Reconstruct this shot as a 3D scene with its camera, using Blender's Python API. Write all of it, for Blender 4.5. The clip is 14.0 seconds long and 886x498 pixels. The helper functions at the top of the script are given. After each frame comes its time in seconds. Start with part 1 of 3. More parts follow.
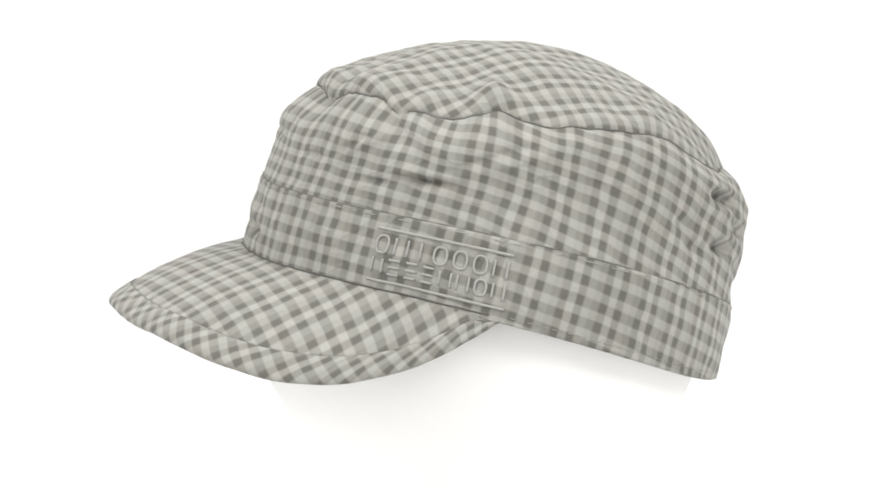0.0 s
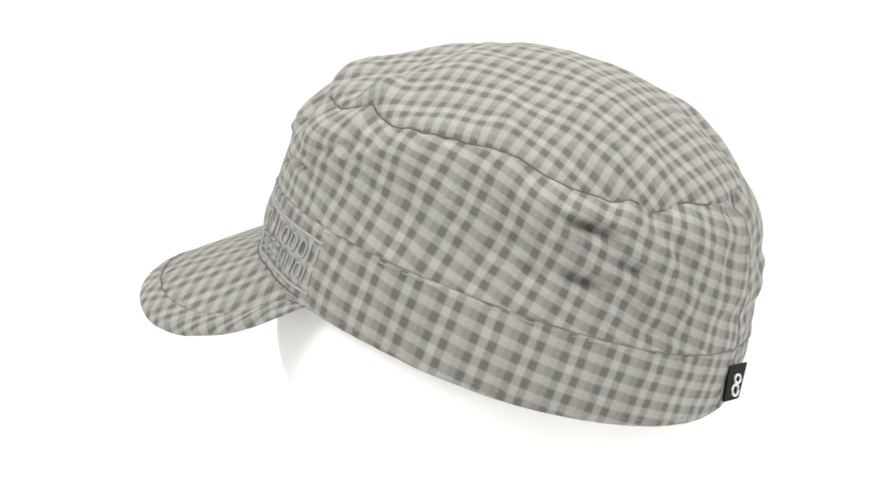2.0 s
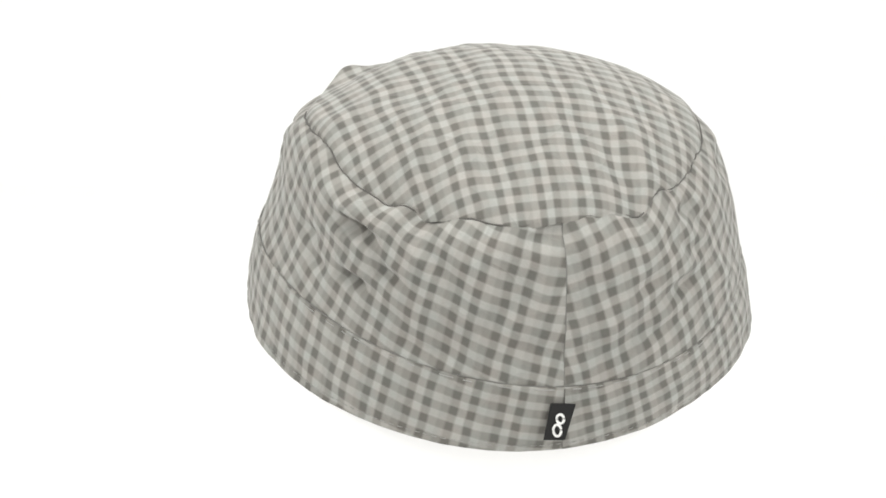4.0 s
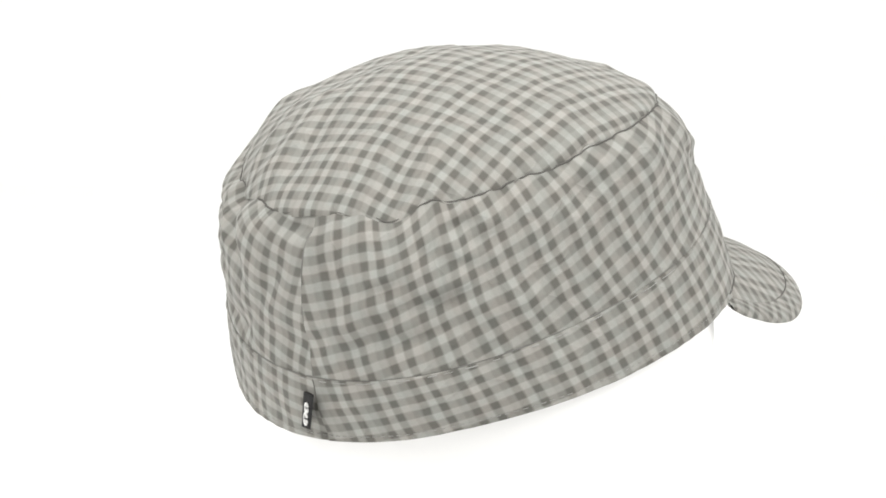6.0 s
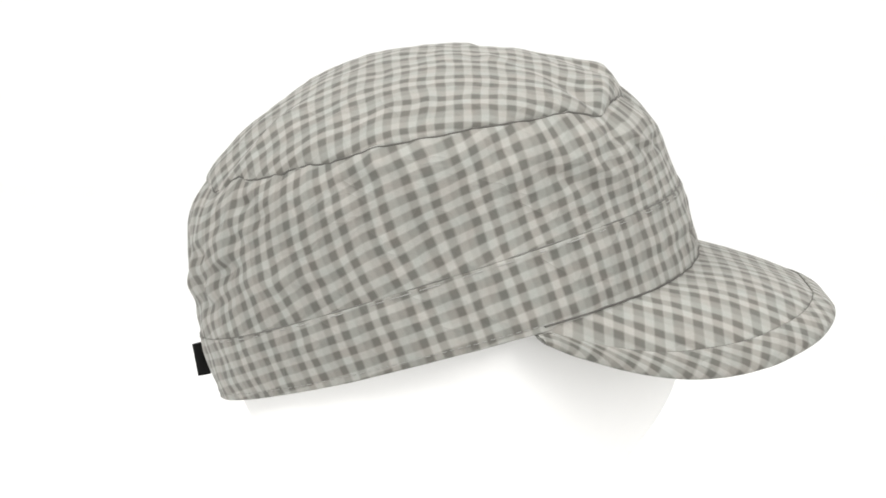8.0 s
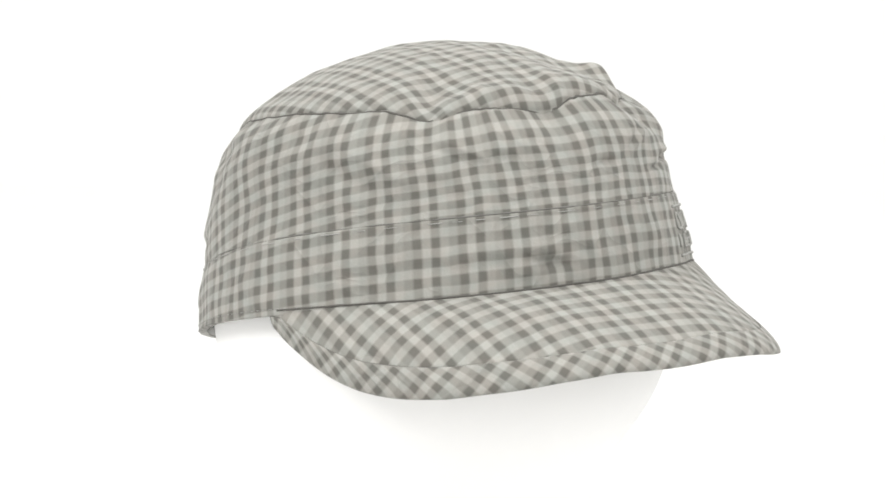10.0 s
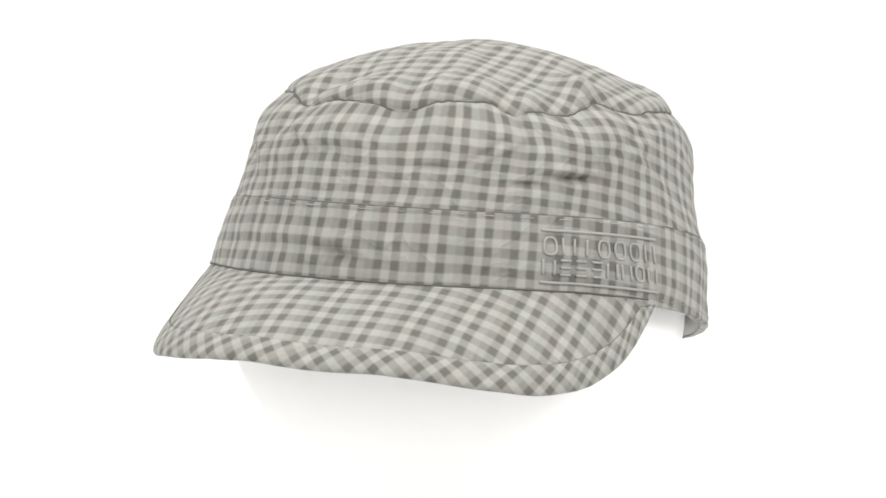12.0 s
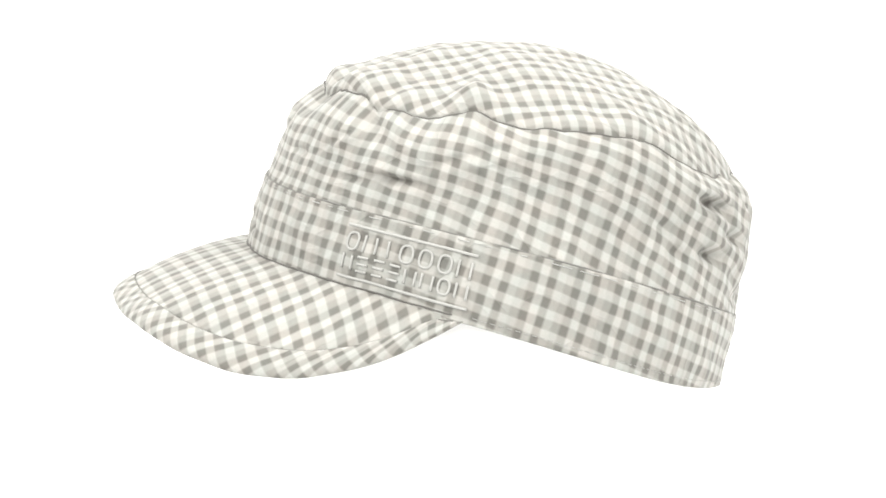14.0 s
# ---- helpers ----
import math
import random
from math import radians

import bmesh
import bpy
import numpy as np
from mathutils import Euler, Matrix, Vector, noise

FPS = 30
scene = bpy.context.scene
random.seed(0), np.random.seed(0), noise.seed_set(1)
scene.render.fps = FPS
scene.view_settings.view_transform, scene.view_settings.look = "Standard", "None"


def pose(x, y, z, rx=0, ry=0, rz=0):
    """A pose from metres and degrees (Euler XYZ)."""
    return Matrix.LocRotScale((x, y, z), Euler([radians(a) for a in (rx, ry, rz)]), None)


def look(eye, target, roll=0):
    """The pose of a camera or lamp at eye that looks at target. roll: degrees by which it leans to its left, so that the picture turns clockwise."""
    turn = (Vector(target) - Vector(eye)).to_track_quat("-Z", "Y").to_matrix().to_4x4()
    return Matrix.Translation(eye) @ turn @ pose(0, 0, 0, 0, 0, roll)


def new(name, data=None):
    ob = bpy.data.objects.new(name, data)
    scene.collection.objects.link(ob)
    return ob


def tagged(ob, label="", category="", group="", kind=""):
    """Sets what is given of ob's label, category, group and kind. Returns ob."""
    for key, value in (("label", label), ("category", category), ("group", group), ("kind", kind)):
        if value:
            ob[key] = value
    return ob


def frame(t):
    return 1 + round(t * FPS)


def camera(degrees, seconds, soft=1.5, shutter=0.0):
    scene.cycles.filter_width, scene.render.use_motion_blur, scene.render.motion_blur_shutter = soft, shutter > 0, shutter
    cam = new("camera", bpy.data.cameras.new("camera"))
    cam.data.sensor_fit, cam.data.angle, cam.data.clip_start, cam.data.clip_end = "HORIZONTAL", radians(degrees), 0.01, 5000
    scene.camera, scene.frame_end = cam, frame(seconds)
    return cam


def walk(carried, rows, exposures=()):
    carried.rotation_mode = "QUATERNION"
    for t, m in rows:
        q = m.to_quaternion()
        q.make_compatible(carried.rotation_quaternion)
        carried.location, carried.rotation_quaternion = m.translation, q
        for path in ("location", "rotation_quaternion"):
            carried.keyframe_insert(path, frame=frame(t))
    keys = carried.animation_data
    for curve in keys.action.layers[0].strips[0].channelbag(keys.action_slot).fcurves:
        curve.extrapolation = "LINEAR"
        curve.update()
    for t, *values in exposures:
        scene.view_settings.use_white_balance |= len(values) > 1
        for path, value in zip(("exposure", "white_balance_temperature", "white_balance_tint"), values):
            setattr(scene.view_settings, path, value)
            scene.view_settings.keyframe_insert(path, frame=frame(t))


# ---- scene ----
# ------------------------------------------------------------------ camera
HEIGHT = 0.26          # the cap's band above the tabletop
cam = camera(19.33, 14.0, soft=1.7)
TILT = radians(10.77)
EYE = Vector((-0.012, -math.cos(TILT), HEIGHT + math.sin(TILT)))
AIM = Vector((-0.012, 0.0, HEIGHT))
walk(cam, [(0, look(EYE, AIM, 0.16)), (14, look(EYE, AIM, 0.16))],
     exposures=[(0, 0.1), (13.5, 0.1), (13.6, 0.15), (13.8, 0.5), (14, 0.9)])

# ------------------------------------------------------------------ light: a white studio tent, two front softboxes and an added backdrop fill
world = bpy.data.worlds.new("studio")
world.use_nodes = True
world.node_tree.nodes["Background"].inputs[0].default_value = (1.0, 0.995, 0.985, 1)
world.node_tree.nodes["Background"].inputs[1].default_value = 0.64
scene.world = world


def softbox(name, eye, target, size, watts):
    lamp = bpy.data.lights.new(name, "AREA")
    lamp.shape, lamp.size, lamp.energy, lamp.color = "SQUARE", size, watts, (1.0, 0.985, 0.96)
    ob = new(name, lamp)
    ob.matrix_world = look(eye, target)
    return ob


for side in (-1, 1):
    softbox("softbox_front", (1.18 * side, -0.77, 1.40), (0, 0, 0.28), 0.75, 17.6)
# unseen fill lamp, added to keep the paper sweep pure white
softbox("backdrop_fill", (0, 0.5, 2.3), (0, 1.7, 0.2), 1.6, 26)


# ------------------------------------------------------------------ materials
def material(name, rough=0.8, colour=(0.8, 0.8, 0.8)):
    m = bpy.data.materials.new(name)
    m.use_nodes = True
    b = m.node_tree.nodes["Principled BSDF"]
    b.inputs["Roughness"].default_value = rough
    b.inputs["Base Color"].default_value = (*colour, 1)
    b.inputs["Specular IOR Level"].default_value = 0.25
    return m, m.node_tree, b


def link(tree, a, b):
    tree.links.new(a, b)


def math_node(tree, op, a, b=None, c=None):
    n = tree.nodes.new("ShaderNodeMath")
    n.operation = op
    for i, v in enumerate((a, b, c)):
        if v is None:
            continue
        if isinstance(v, (int, float)):
            n.inputs[i].default_value = v
        else:
            link(tree, v, n.inputs[i])
    return n.outputs[0]


def mix_colour(tree, blend, fac, a, b):
    n = tree.nodes.new("ShaderNodeMix")
    n.data_type, n.blend_type = "RGBA", blend
    for sock, v in ((n.inputs[0], fac), (n.inputs[6], a), (n.inputs[7], b)):
        if isinstance(v, (int, float)):
            sock.default_value = v
        elif isinstance(v, tuple):
            sock.default_value = (*v, 1)
        else:
            link(tree, v, sock)
    return n.outputs[2]


def ramp(tree, value, stops):
    n = tree.nodes.new("ShaderNodeValToRGB")
    link(tree, value, n.inputs[0])
    e = n.color_ramp.elements
    e.remove(e[-1])
    e[0].position, e[0].color = stops[0][0], (stops[0][1],) * 3 + (1,)
    for p, v in stops[1:]:
        e.new(p).color = (v, v, v, 1)
    return n.outputs[0]


def plaid(name):
    """Yarn-dyed check: five-thread repeat across, two along, over a plain weave."""
    m, t, b = material(name, 0.85)
    uv = t.nodes.new("ShaderNodeUVMap")
    uv.uv_map = "cloth"
    wob = t.nodes.new("ShaderNodeTexNoise")
    wob.inputs["Scale"].default_value, wob.inputs["Detail"].default_value = 90, 2
    link(t, uv.outputs[0], wob.inputs["Vector"])
    off = t.nodes.new("ShaderNodeVectorMath")
    off.operation = "MULTIPLY_ADD"
    off.inputs[1].default_value, off.inputs[2].default_value = (0.0012, 0.0012, 0), (-0.0006, -0.0006, 0)
    link(t, wob.outputs["Color"], off.inputs[0])
    add = t.nodes.new("ShaderNodeVectorMath")
    link(t, uv.outputs[0], add.inputs[0])
    link(t, off.outputs[0], add.inputs[1])
    sep = t.nodes.new("ShaderNodeSeparateXYZ")
    link(t, add.outputs[0], sep.inputs[0])
    cu = math_node(t, "FRACT", math_node(t, "DIVIDE", sep.outputs[0], PLAID_U))
    cv = math_node(t, "FRACT", math_node(t, "DIVIDE", sep.outputs[1], PLAID_V))
    D, M, W, L = COL_D, COL_M, COL_W, 1.0
    e = 0.03
    col = ramp(t, cu, [(0, 0.5 * (M + D)), (e, D), (0.2 - e, D), (0.2 + e, L), (0.4 - e, L), (0.4 + e, D), (0.6 - e, D), (0.6 + e, W),
                       (0.77, W), (0.83, M), (0.96, M), (1, 0.5 * (M + D))])
    row = ramp(t, cv, [(0, 0.8), (0.06, ROW_D), (0.45, ROW_D), (0.56, 1.0), (0.94, 1.0), (1.0, 0.8)])
    both = math_node(t, "MULTIPLY", math_node(t, "SUBTRACT", 1.0, col), math_node(t, "SUBTRACT", 1.0, row))
    both = math_node(t, "POWER", math_node(t, "DIVIDE", both, (1 - COL_D) * (1 - ROW_D)), 1.5)
    cross = math_node(t, "MULTIPLY_ADD", both, -CROSS, 1.0)
    weave = math_node(t, "MULTIPLY", math_node(t, "MULTIPLY", col, row), cross)
    tone = t.nodes.new("ShaderNodeCombineColor")
    for i in range(3):
        link(t, weave, tone.inputs[i])
    base = mix_colour(t, "MULTIPLY", 1.0, CLOTH, tone.outputs[0])
    # darkest yarn leans brown
    warm = mix_colour(t, "MIX", math_node(t, "SUBTRACT", 1.0, weave), base,
                      mix_colour(t, "MULTIPLY", 1.0, base, (1.03, 0.99, 0.93)))
    stain = t.nodes.new("ShaderNodeTexNoise")
    stain.inputs["Scale"].default_value, stain.inputs["Detail"].default_value = 45, 4
    link(t, uv.outputs[0], stain.inputs["Vector"])
    thread = t.nodes.new("ShaderNodeTexNoise")
    thread.inputs["Scale"].default_value, thread.inputs["Detail"].default_value = 1400, 2
    link(t, uv.outputs[0], thread.inputs["Vector"])
    hue = t.nodes.new("ShaderNodeTexNoise")
    hue.inputs["Scale"].default_value, hue.inputs["Detail"].default_value = 125, 2
    link(t, add.outputs[0], hue.inputs["Vector"])
    warm = mix_colour(t, "MULTIPLY", 1.0, warm, mix_colour(t, "MIX", ramp(t, hue.outputs["Fac"], [(0.35, 0.0), (0.65, 1.0)]), (1.028, 0.994, 0.978), (0.982, 1.003, 0.997)))
    f1 = math_node(t, "MULTIPLY_ADD", stain.outputs["Fac"], 0.22, 0.89)
    f2 = math_node(t, "MULTIPLY_ADD", thread.outputs["Fac"], 0.16, 0.92)
    grain = math_node(t, "MULTIPLY", f1, f2)
    comb = t.nodes.new("ShaderNodeCombineColor")
    for i in range(3):
        link(t, grain, comb.inputs[i])
    link(t, mix_colour(t, "MULTIPLY", 1.0, warm, comb.outputs[0]), b.inputs["Base Color"])
    bump = t.nodes.new("ShaderNodeBump")
    bump.inputs["Strength"].default_value, bump.inputs["Distance"].default_value = 0.5, 0.0004
    soft = t.nodes.new("ShaderNodeTexNoise")
    soft.inputs["Scale"].default_value, soft.inputs["Detail"].default_value = 160, 3
    link(t, uv.outputs[0], soft.inputs["Vector"])
    # fine crinkles: thin ridges that wander over the cloth
    crinkle = t.nodes.new("ShaderNodeTexNoise")
    crinkle.inputs["Scale"].default_value, crinkle.inputs["Detail"].default_value, crinkle.inputs["Distortion"].default_value = 48, 2, 0.8
    link(t, uv.outputs[0], crinkle.inputs["Vector"])
    ridge = math_node(t, "SUBTRACT", 1.0, math_node(t, "ABSOLUTE", math_node(t, "MULTIPLY_ADD", crinkle.outputs["Fac"], 6.0, -3.0)))
    ridge = math_node(t, "POWER", math_node(t, "MAXIMUM", ridge, 0.0), 1.6)
    relief = math_node(t, "ADD", soft.outputs["Fac"], math_node(t, "MULTIPLY", thread.outputs["Fac"], 0.4))
    link(t, math_node(t, "ADD", relief, math_node(t, "MULTIPLY", ridge, 2.2)), bump.inputs["Height"])
    link(t, bump.outputs[0], b.inputs["Normal"])
    b.inputs["Sheen Weight"].default_value = 0.12
    return m


def mottled(name, colour, rough, scale, amount):
    m, t, b = material(name, rough, colour)
    n = t.nodes.new("ShaderNodeTexNoise")
    n.inputs["Scale"].default_value, n.inputs["Detail"].default_value = scale, 4
    co = t.nodes.new("ShaderNodeTexCoord")
    link(t, co.outputs["Object"], n.inputs["Vector"])
    lo = tuple(c * (1 - amount) for c in colour)
    link(t, mix_colour(t, "MIX", n.outputs["Fac"], lo, colour), b.inputs["Base Color"])
    bump = t.nodes.new("ShaderNodeBump")
    bump.inputs["Strength"].default_value, bump.inputs["Distance"].default_value = 0.3, 0.0003
    link(t, n.outputs["Fac"], bump.inputs["Height"])
    link(t, bump.outputs[0], b.inputs["Normal"])
    return m


PLAID_U, PLAID_V = 0.0161, 0.0066
COL_D, COL_M, COL_W, ROW_D, CROSS = 0.69, 0.87, 0.96, 0.75, 0.31
CLOTH = (0.338, 0.339, 0.317)
PLAID = plaid("checked_cotton")
# dark seams; at the top panel it paints the shade in the gap
THREAD_SHADE = mottled("grey_thread_and_shade", (0.13, 0.125, 0.115), 0.8, 900, 0.3)
# grey that paints the shade lying in the band's and back seams
SEAM_SHADE = mottled("seam_shade_grey", (0.215, 0.212, 0.198), 0.8, 900, 0.3)
# rim stitches, and the painted glints along the band's upper edge
STITCH_GLINT = mottled("pale_thread_and_glint", (0.38, 0.38, 0.36), 0.8, 900, 0.3)
EMBOSS = mottled("pressed_cotton", (0.345, 0.345, 0.325), 0.75, 900, 0.12)
LINING = mottled("pale_lining", (0.68, 0.68, 0.66), 0.8, 400, 0.1)
TAG = mottled("black_ribbon", (0.018, 0.018, 0.018), 0.7, 900, 0.4)
TAGMARK = mottled("white_ribbon_yarn", (0.8, 0.8, 0.78), 0.7, 900, 0.1)
FORM = mottled("white_matt_plaster", (0.90, 0.90, 0.895), 0.7, 120, 0.02)
PAPER = mottled("white_seamless_paper", (0.81, 0.81, 0.805), 0.8, 30, 0.01)


# ------------------------------------------------------------------ helpers for meshes
def mesh_from(name, verts, faces, mat, uvs=None, smooth=True):
    me = bpy.data.meshes.new(name)
    me.from_pydata([tuple(v) for v in verts], [], faces)
    if uvs is not None:
        lay = me.uv_layers.new(name="cloth")
        idx = np.empty(len(me.loops), dtype=np.int32)
        me.loops.foreach_get("vertex_index", idx)
        lay.data.foreach_set("uv", np.asarray(uvs, dtype=np.float32)[idx].ravel())
    me.materials.append(mat)
    if smooth:
        me.polygons.foreach_set("use_smooth", [True] * len(me.polygons))
    me.update()
    return me


def part_mesh(name, me, parent, label=""):
    ob = new(name, me)
    ob.parent = parent
    return tagged(ob, label) if label else ob


def grid(rows_, cols, wrap=False):
    """Quads of a grid of vertices, row by row."""
    f = []
    for i in range(rows_ - 1):
        for j in range(cols if wrap else cols - 1):
            k = (j + 1) % cols
            f.append((i * cols + j, i * cols + k, (i + 1) * cols + k, (i + 1) * cols + j))
    return f


def tube(path, radius, sides=6, closed=False):
    """Vertices and faces of a thin round cord along a path."""
    p = np.asarray(path, dtype=float)
    n = len(p)
    verts, faces = [], []
    for i in range(n):
        a, b = p[i - 1 if (i or closed) else 0], p[(i + 1) % n if (i < n - 1 or closed) else i]
        d = b - a
        d /= np.linalg.norm(d) + 1e-12
        s = np.cross(d, (0.0, 0.0, 1.0))
        if np.linalg.norm(s) < 1e-4:
            s = np.cross(d, (1.0, 0.0, 0.0))
        s /= np.linalg.norm(s)
        w = np.cross(s, d)
        for k in range(sides):
            g = 2 * math.pi * k / sides
            verts.append(p[i] + (radius if np.isscalar(radius) else radius[i]) * (math.cos(g) * s + math.sin(g) * w))
    for i in range(n if closed else n - 1):
        j = (i + 1) % n
        for k in range(sides):
            l = (k + 1) % sides
            faces.append((i * sides + k, i * sides + l, j * sides + l, j * sides + k))
    if not closed:
        faces.append(tuple(range(sides))[::-1])
        faces.append(tuple((n - 1) * sides + k for k in range(sides)))
    return verts, faces


# ------------------------------------------------------------------ the setting: a white sweep
def backdrop():
    prof = [(-2.6, 0.0), (1.6, 0.0)]
    for k in range(1, 17):
        g = math.pi / 2 * k / 16
        prof.append((1.6 + 0.9 * math.sin(g), 0.9 - 0.9 * math.cos(g)))
    prof.append((2.5, 3.2))
    out = [(y + (0.04 if i > 1 else 0), z - 0.04 if i <= 1 else z) for i, (y, z) in enumerate(prof)]
    ring = prof + out[::-1]
    verts = [(x, y, z) for x in (-2.6, 2.6) for y, z in ring]
    n = len(ring)
    faces = [(i, (i + 1) % n, n + (i + 1) % n, n + i) for i in range(n)]
    ob = new("backdrop", mesh_from("backdrop", verts, faces, PAPER, smooth=False))
    return tagged(ob, "seamless white paper sweep behind the cap", "backdrop", kind="structure")


backdrop()

# ------------------------------------------------------------------ the cap's form, metres, front towards -y
CX = -0.0095


def sstep(x):
    x = np.clip(x, 0, 1)
    return x * x * (3 - 2 * x)


def rim_z(x, y):
    xs = x + 0.009
    return -0.0164 - 0.298 * y - 1.046 * y * y - 0.021 * xs - 0.044 * xs * xs - 0.419 * xs * y + 0.0016 * sstep((y - 0.04) / 0.05)


def seam_z(x, y):
    return 0.0112 - 0.294 * y - 0.985 * y * y + 0.002 * (x + 0.009)


DIPS = [(0, 2.9, 42), (0, -3.1, 6), (-37, -3.2, 6), (-20, 0.9, 9), (33, -1.7, 5), (16, 0.1, 8), (62, 6.1, 9), (78, -0.0, 7), 
        (-62, 0.1, 12), (104, 2.3, 6), (128, 0.3, 6), (137, 2.6, 4), (151, 2.8, 8), (160, 1.0, 6), (-158, -2.8, 6), (-147, 1.9, 5), (-120, 1.1, 8), (-100, 0.5, 8)]


def wrap_deg(a):
    return (a + 180.0) % 360.0 - 180.0


def top_level(x, y):
    return 0.0604 - 0.0353 * sstep((y - 0.0006) / 0.1327) + 0.028 * (x + 0.0095)


def seam_dips(u):
    """The top seam's wavy run."""
    deg, z = np.degrees(u), 0.0
    for at, mm, wide in DIPS:
        z = z + 0.001 * mm * np.exp(-(wrap_deg(deg - at) / wide) ** 2)
    return z + 0.0006 * rumple(deg / 4.5, 0.5, 61.0) + 0.0003 * rumple(deg / 1.7, 0.5, 62.0)


def top_z(u, x, y):
    return top_level(x, y) + seam_dips(u)


# front, back, half width, centre across
RINGS = {"rim": (-0.0848, 0.0970, 0.0968, -0.0089), "seam": (-0.0778, 0.1047, 0.0917, -0.0075)}
LEVELS = [(0.0, *RINGS["seam"]), (0.4, -0.0723, 0.1082, 0.0860, -0.0066), (0.8, -0.0664, 0.1065, 0.0798, -0.0066), (1.0, -0.0580, 0.1009, 0.0695, -0.0070)]
ROUND_LOW, ROUND_TOP = 1.03, 0.905


def spow(v, k):
    return np.sign(v) * np.abs(v) ** k


def ring_xy(u, yf, yb, hw, cx=CX, k=1.0):
    return cx + hw * spow(np.sin(u), k), (yf + yb) / 2 - (yb - yf) / 2 * spow(np.cos(u), k)


# how the worn cloth has slumped from the plain form: waves round the cap, in mm, each at several heights
SLUMP = ((0.01, -0.01, 0.27, -0.03, -0.18, 0.03, -0.09, -0.07, 0.14, 0.12, -0.06, -0.15, 0.04),
         (0.31, -1.06, 1.77, -2.10, -1.25, -0.11, 0.13, 0.69, 0.04, -0.27, 0.06, -0.32, -0.09),
         (0.04, 0.25, -1.27, 1.71, 0.15, -0.24, 0.76, -0.73, -0.11, 0.01, -0.35, 0.29, -0.01),
         (-0.49, 0.08, -0.10, -0.53, 0.45, 0.30, -0.26, 0.08, -0.11, 0.04, 0.25, -0.14, 0.35))
DOME = ((-0.78, -0.90, -1.61, 0.14, -0.04, 0.30, -0.74, 0.85, -0.03, 0.57, 0.88),
         (-2.35, 1.55, -3.69, 1.82, 0.66, -0.24, -0.63, 0.38, 1.31, -0.67, 0.71))
RIM = ((0.18, -0.08, 0.25, 0.11, -0.01, -0.06, 0.23, -0.17, 0.04),)


def waves(u, table, rows_):
    """Sum of waves round the cap: a constant, then a cosine and a sine for each count; one row of the table for each weight."""
    d = 0.0
    for weight, row in zip(rows_, table):
        d = d + weight * row[0]
        for k in range(1, (len(row) + 1) // 2):
            d = d + weight * (row[2 * k - 1] * np.cos(k * u) + row[2 * k] * np.sin(k * u))
    return 0.001 * d


def slump(u, f):
    f = np.clip(f, 0, 1)
    return waves(u, SLUMP, (1 - f, f, 4 * f * (1 - f), 10 * f * (1 - f) * (0.5 - f)))


def dome(u, s):
    s = np.clip(s, 0, 1)
    return waves(u, DOME, (s * s * (1 - s) * 4, s ** 4))


SLIDE = 0.7            # where the seam runs higher it also runs further in, along the round of the crown


def top_ring(u):
    x, y = ring_xy(u, *LEVELS[3][1:], ROUND_TOP)
    n = outward(u, *LEVELS[3][1:4])
    d = slump(u, 1.0) - SLIDE * seam_dips(u)
    return x + n[..., 0] * d, y + n[..., 1] * d


def cubic(f, col):
    """Smooth curve through the four levels."""
    xs, ys = [a[0] for a in LEVELS], [a[col] for a in LEVELS]
    step = [(ys[i + 1] - ys[i]) / (xs[i + 1] - xs[i]) for i in range(3)]
    slope = [step[0], 0.5 * (step[0] + step[1]), 0.6 * step[1] + 0.4 * step[2], 1.3 * step[2]]
    k = 0 if f < xs[1] else 1 if f < xs[2] else 2
    h = xs[k + 1] - xs[k]
    t = (f - xs[k]) / h
    return ((2 * t ** 3 - 3 * t * t + 1) * ys[k] + (t ** 3 - 2 * t * t + t) * h * slope[k]
            + (3 * t * t - 2 * t ** 3) * ys[k + 1] + (t ** 3 - t * t) * h * slope[k + 1])


def rumple(x, y, seed):
    """Smooth random relief, about -1 to 1, one lump to a unit."""
    def hashed(i, j):
        v = np.sin(i * 127.1 + j * 311.7 + seed * 74.7) * 43758.5453
        return 2 * (v - np.floor(v)) - 1
    i, j = np.floor(x), np.floor(y)
    a, b = x - i, y - j
    a, b = a * a * (3 - 2 * a), b * b * (3 - 2 * b)
    top = hashed(i, j) * (1 - a) + hashed(i + 1, j) * a
    low = hashed(i, j + 1) * (1 - a) + hashed(i + 1, j + 1) * a
    return top * (1 - b) + low * b


# soft folds in the wall: azimuth, height share, width (deg), height, lean, depth in mm
FRONT_CREASES = [(-37, 0.82, 5, 0.26, 10, -1.7), (34, 0.83, 5.5, 0.24, -8, -3.0), (0, 0.88, 6, 0.14, 0, -1.4), (45, 0.36, 7, 0.045, 2, -2.5), (44, 0.45, 8, 0.06, 4, 1.0),
                 (33, 0.30, 5, 0.04, 0, -1.3), (10, 0.43, 4, 0.05, 0, -1.2), (-8, 0.70, 3, 0.14, -14, -0.7), (-12, 0.74, 3, 0.14, -14, 0.7), (-27, 0.70, 2.5, 0.20, -14, 0.8),
                 (-31, 0.66, 2.5, 0.20, -14, -0.7), (20, 0.60, 6, 0.25, 8, 0.7), (28, 0.66, 2.5, 0.22, 12, 0.8), (24, 0.62, 2.5, 0.20, 12, -0.8), (-33, 0.48, 6, 0.12, 0, 1.0), (-17, 0.56, 6, 0.10, 0, -1.3)]
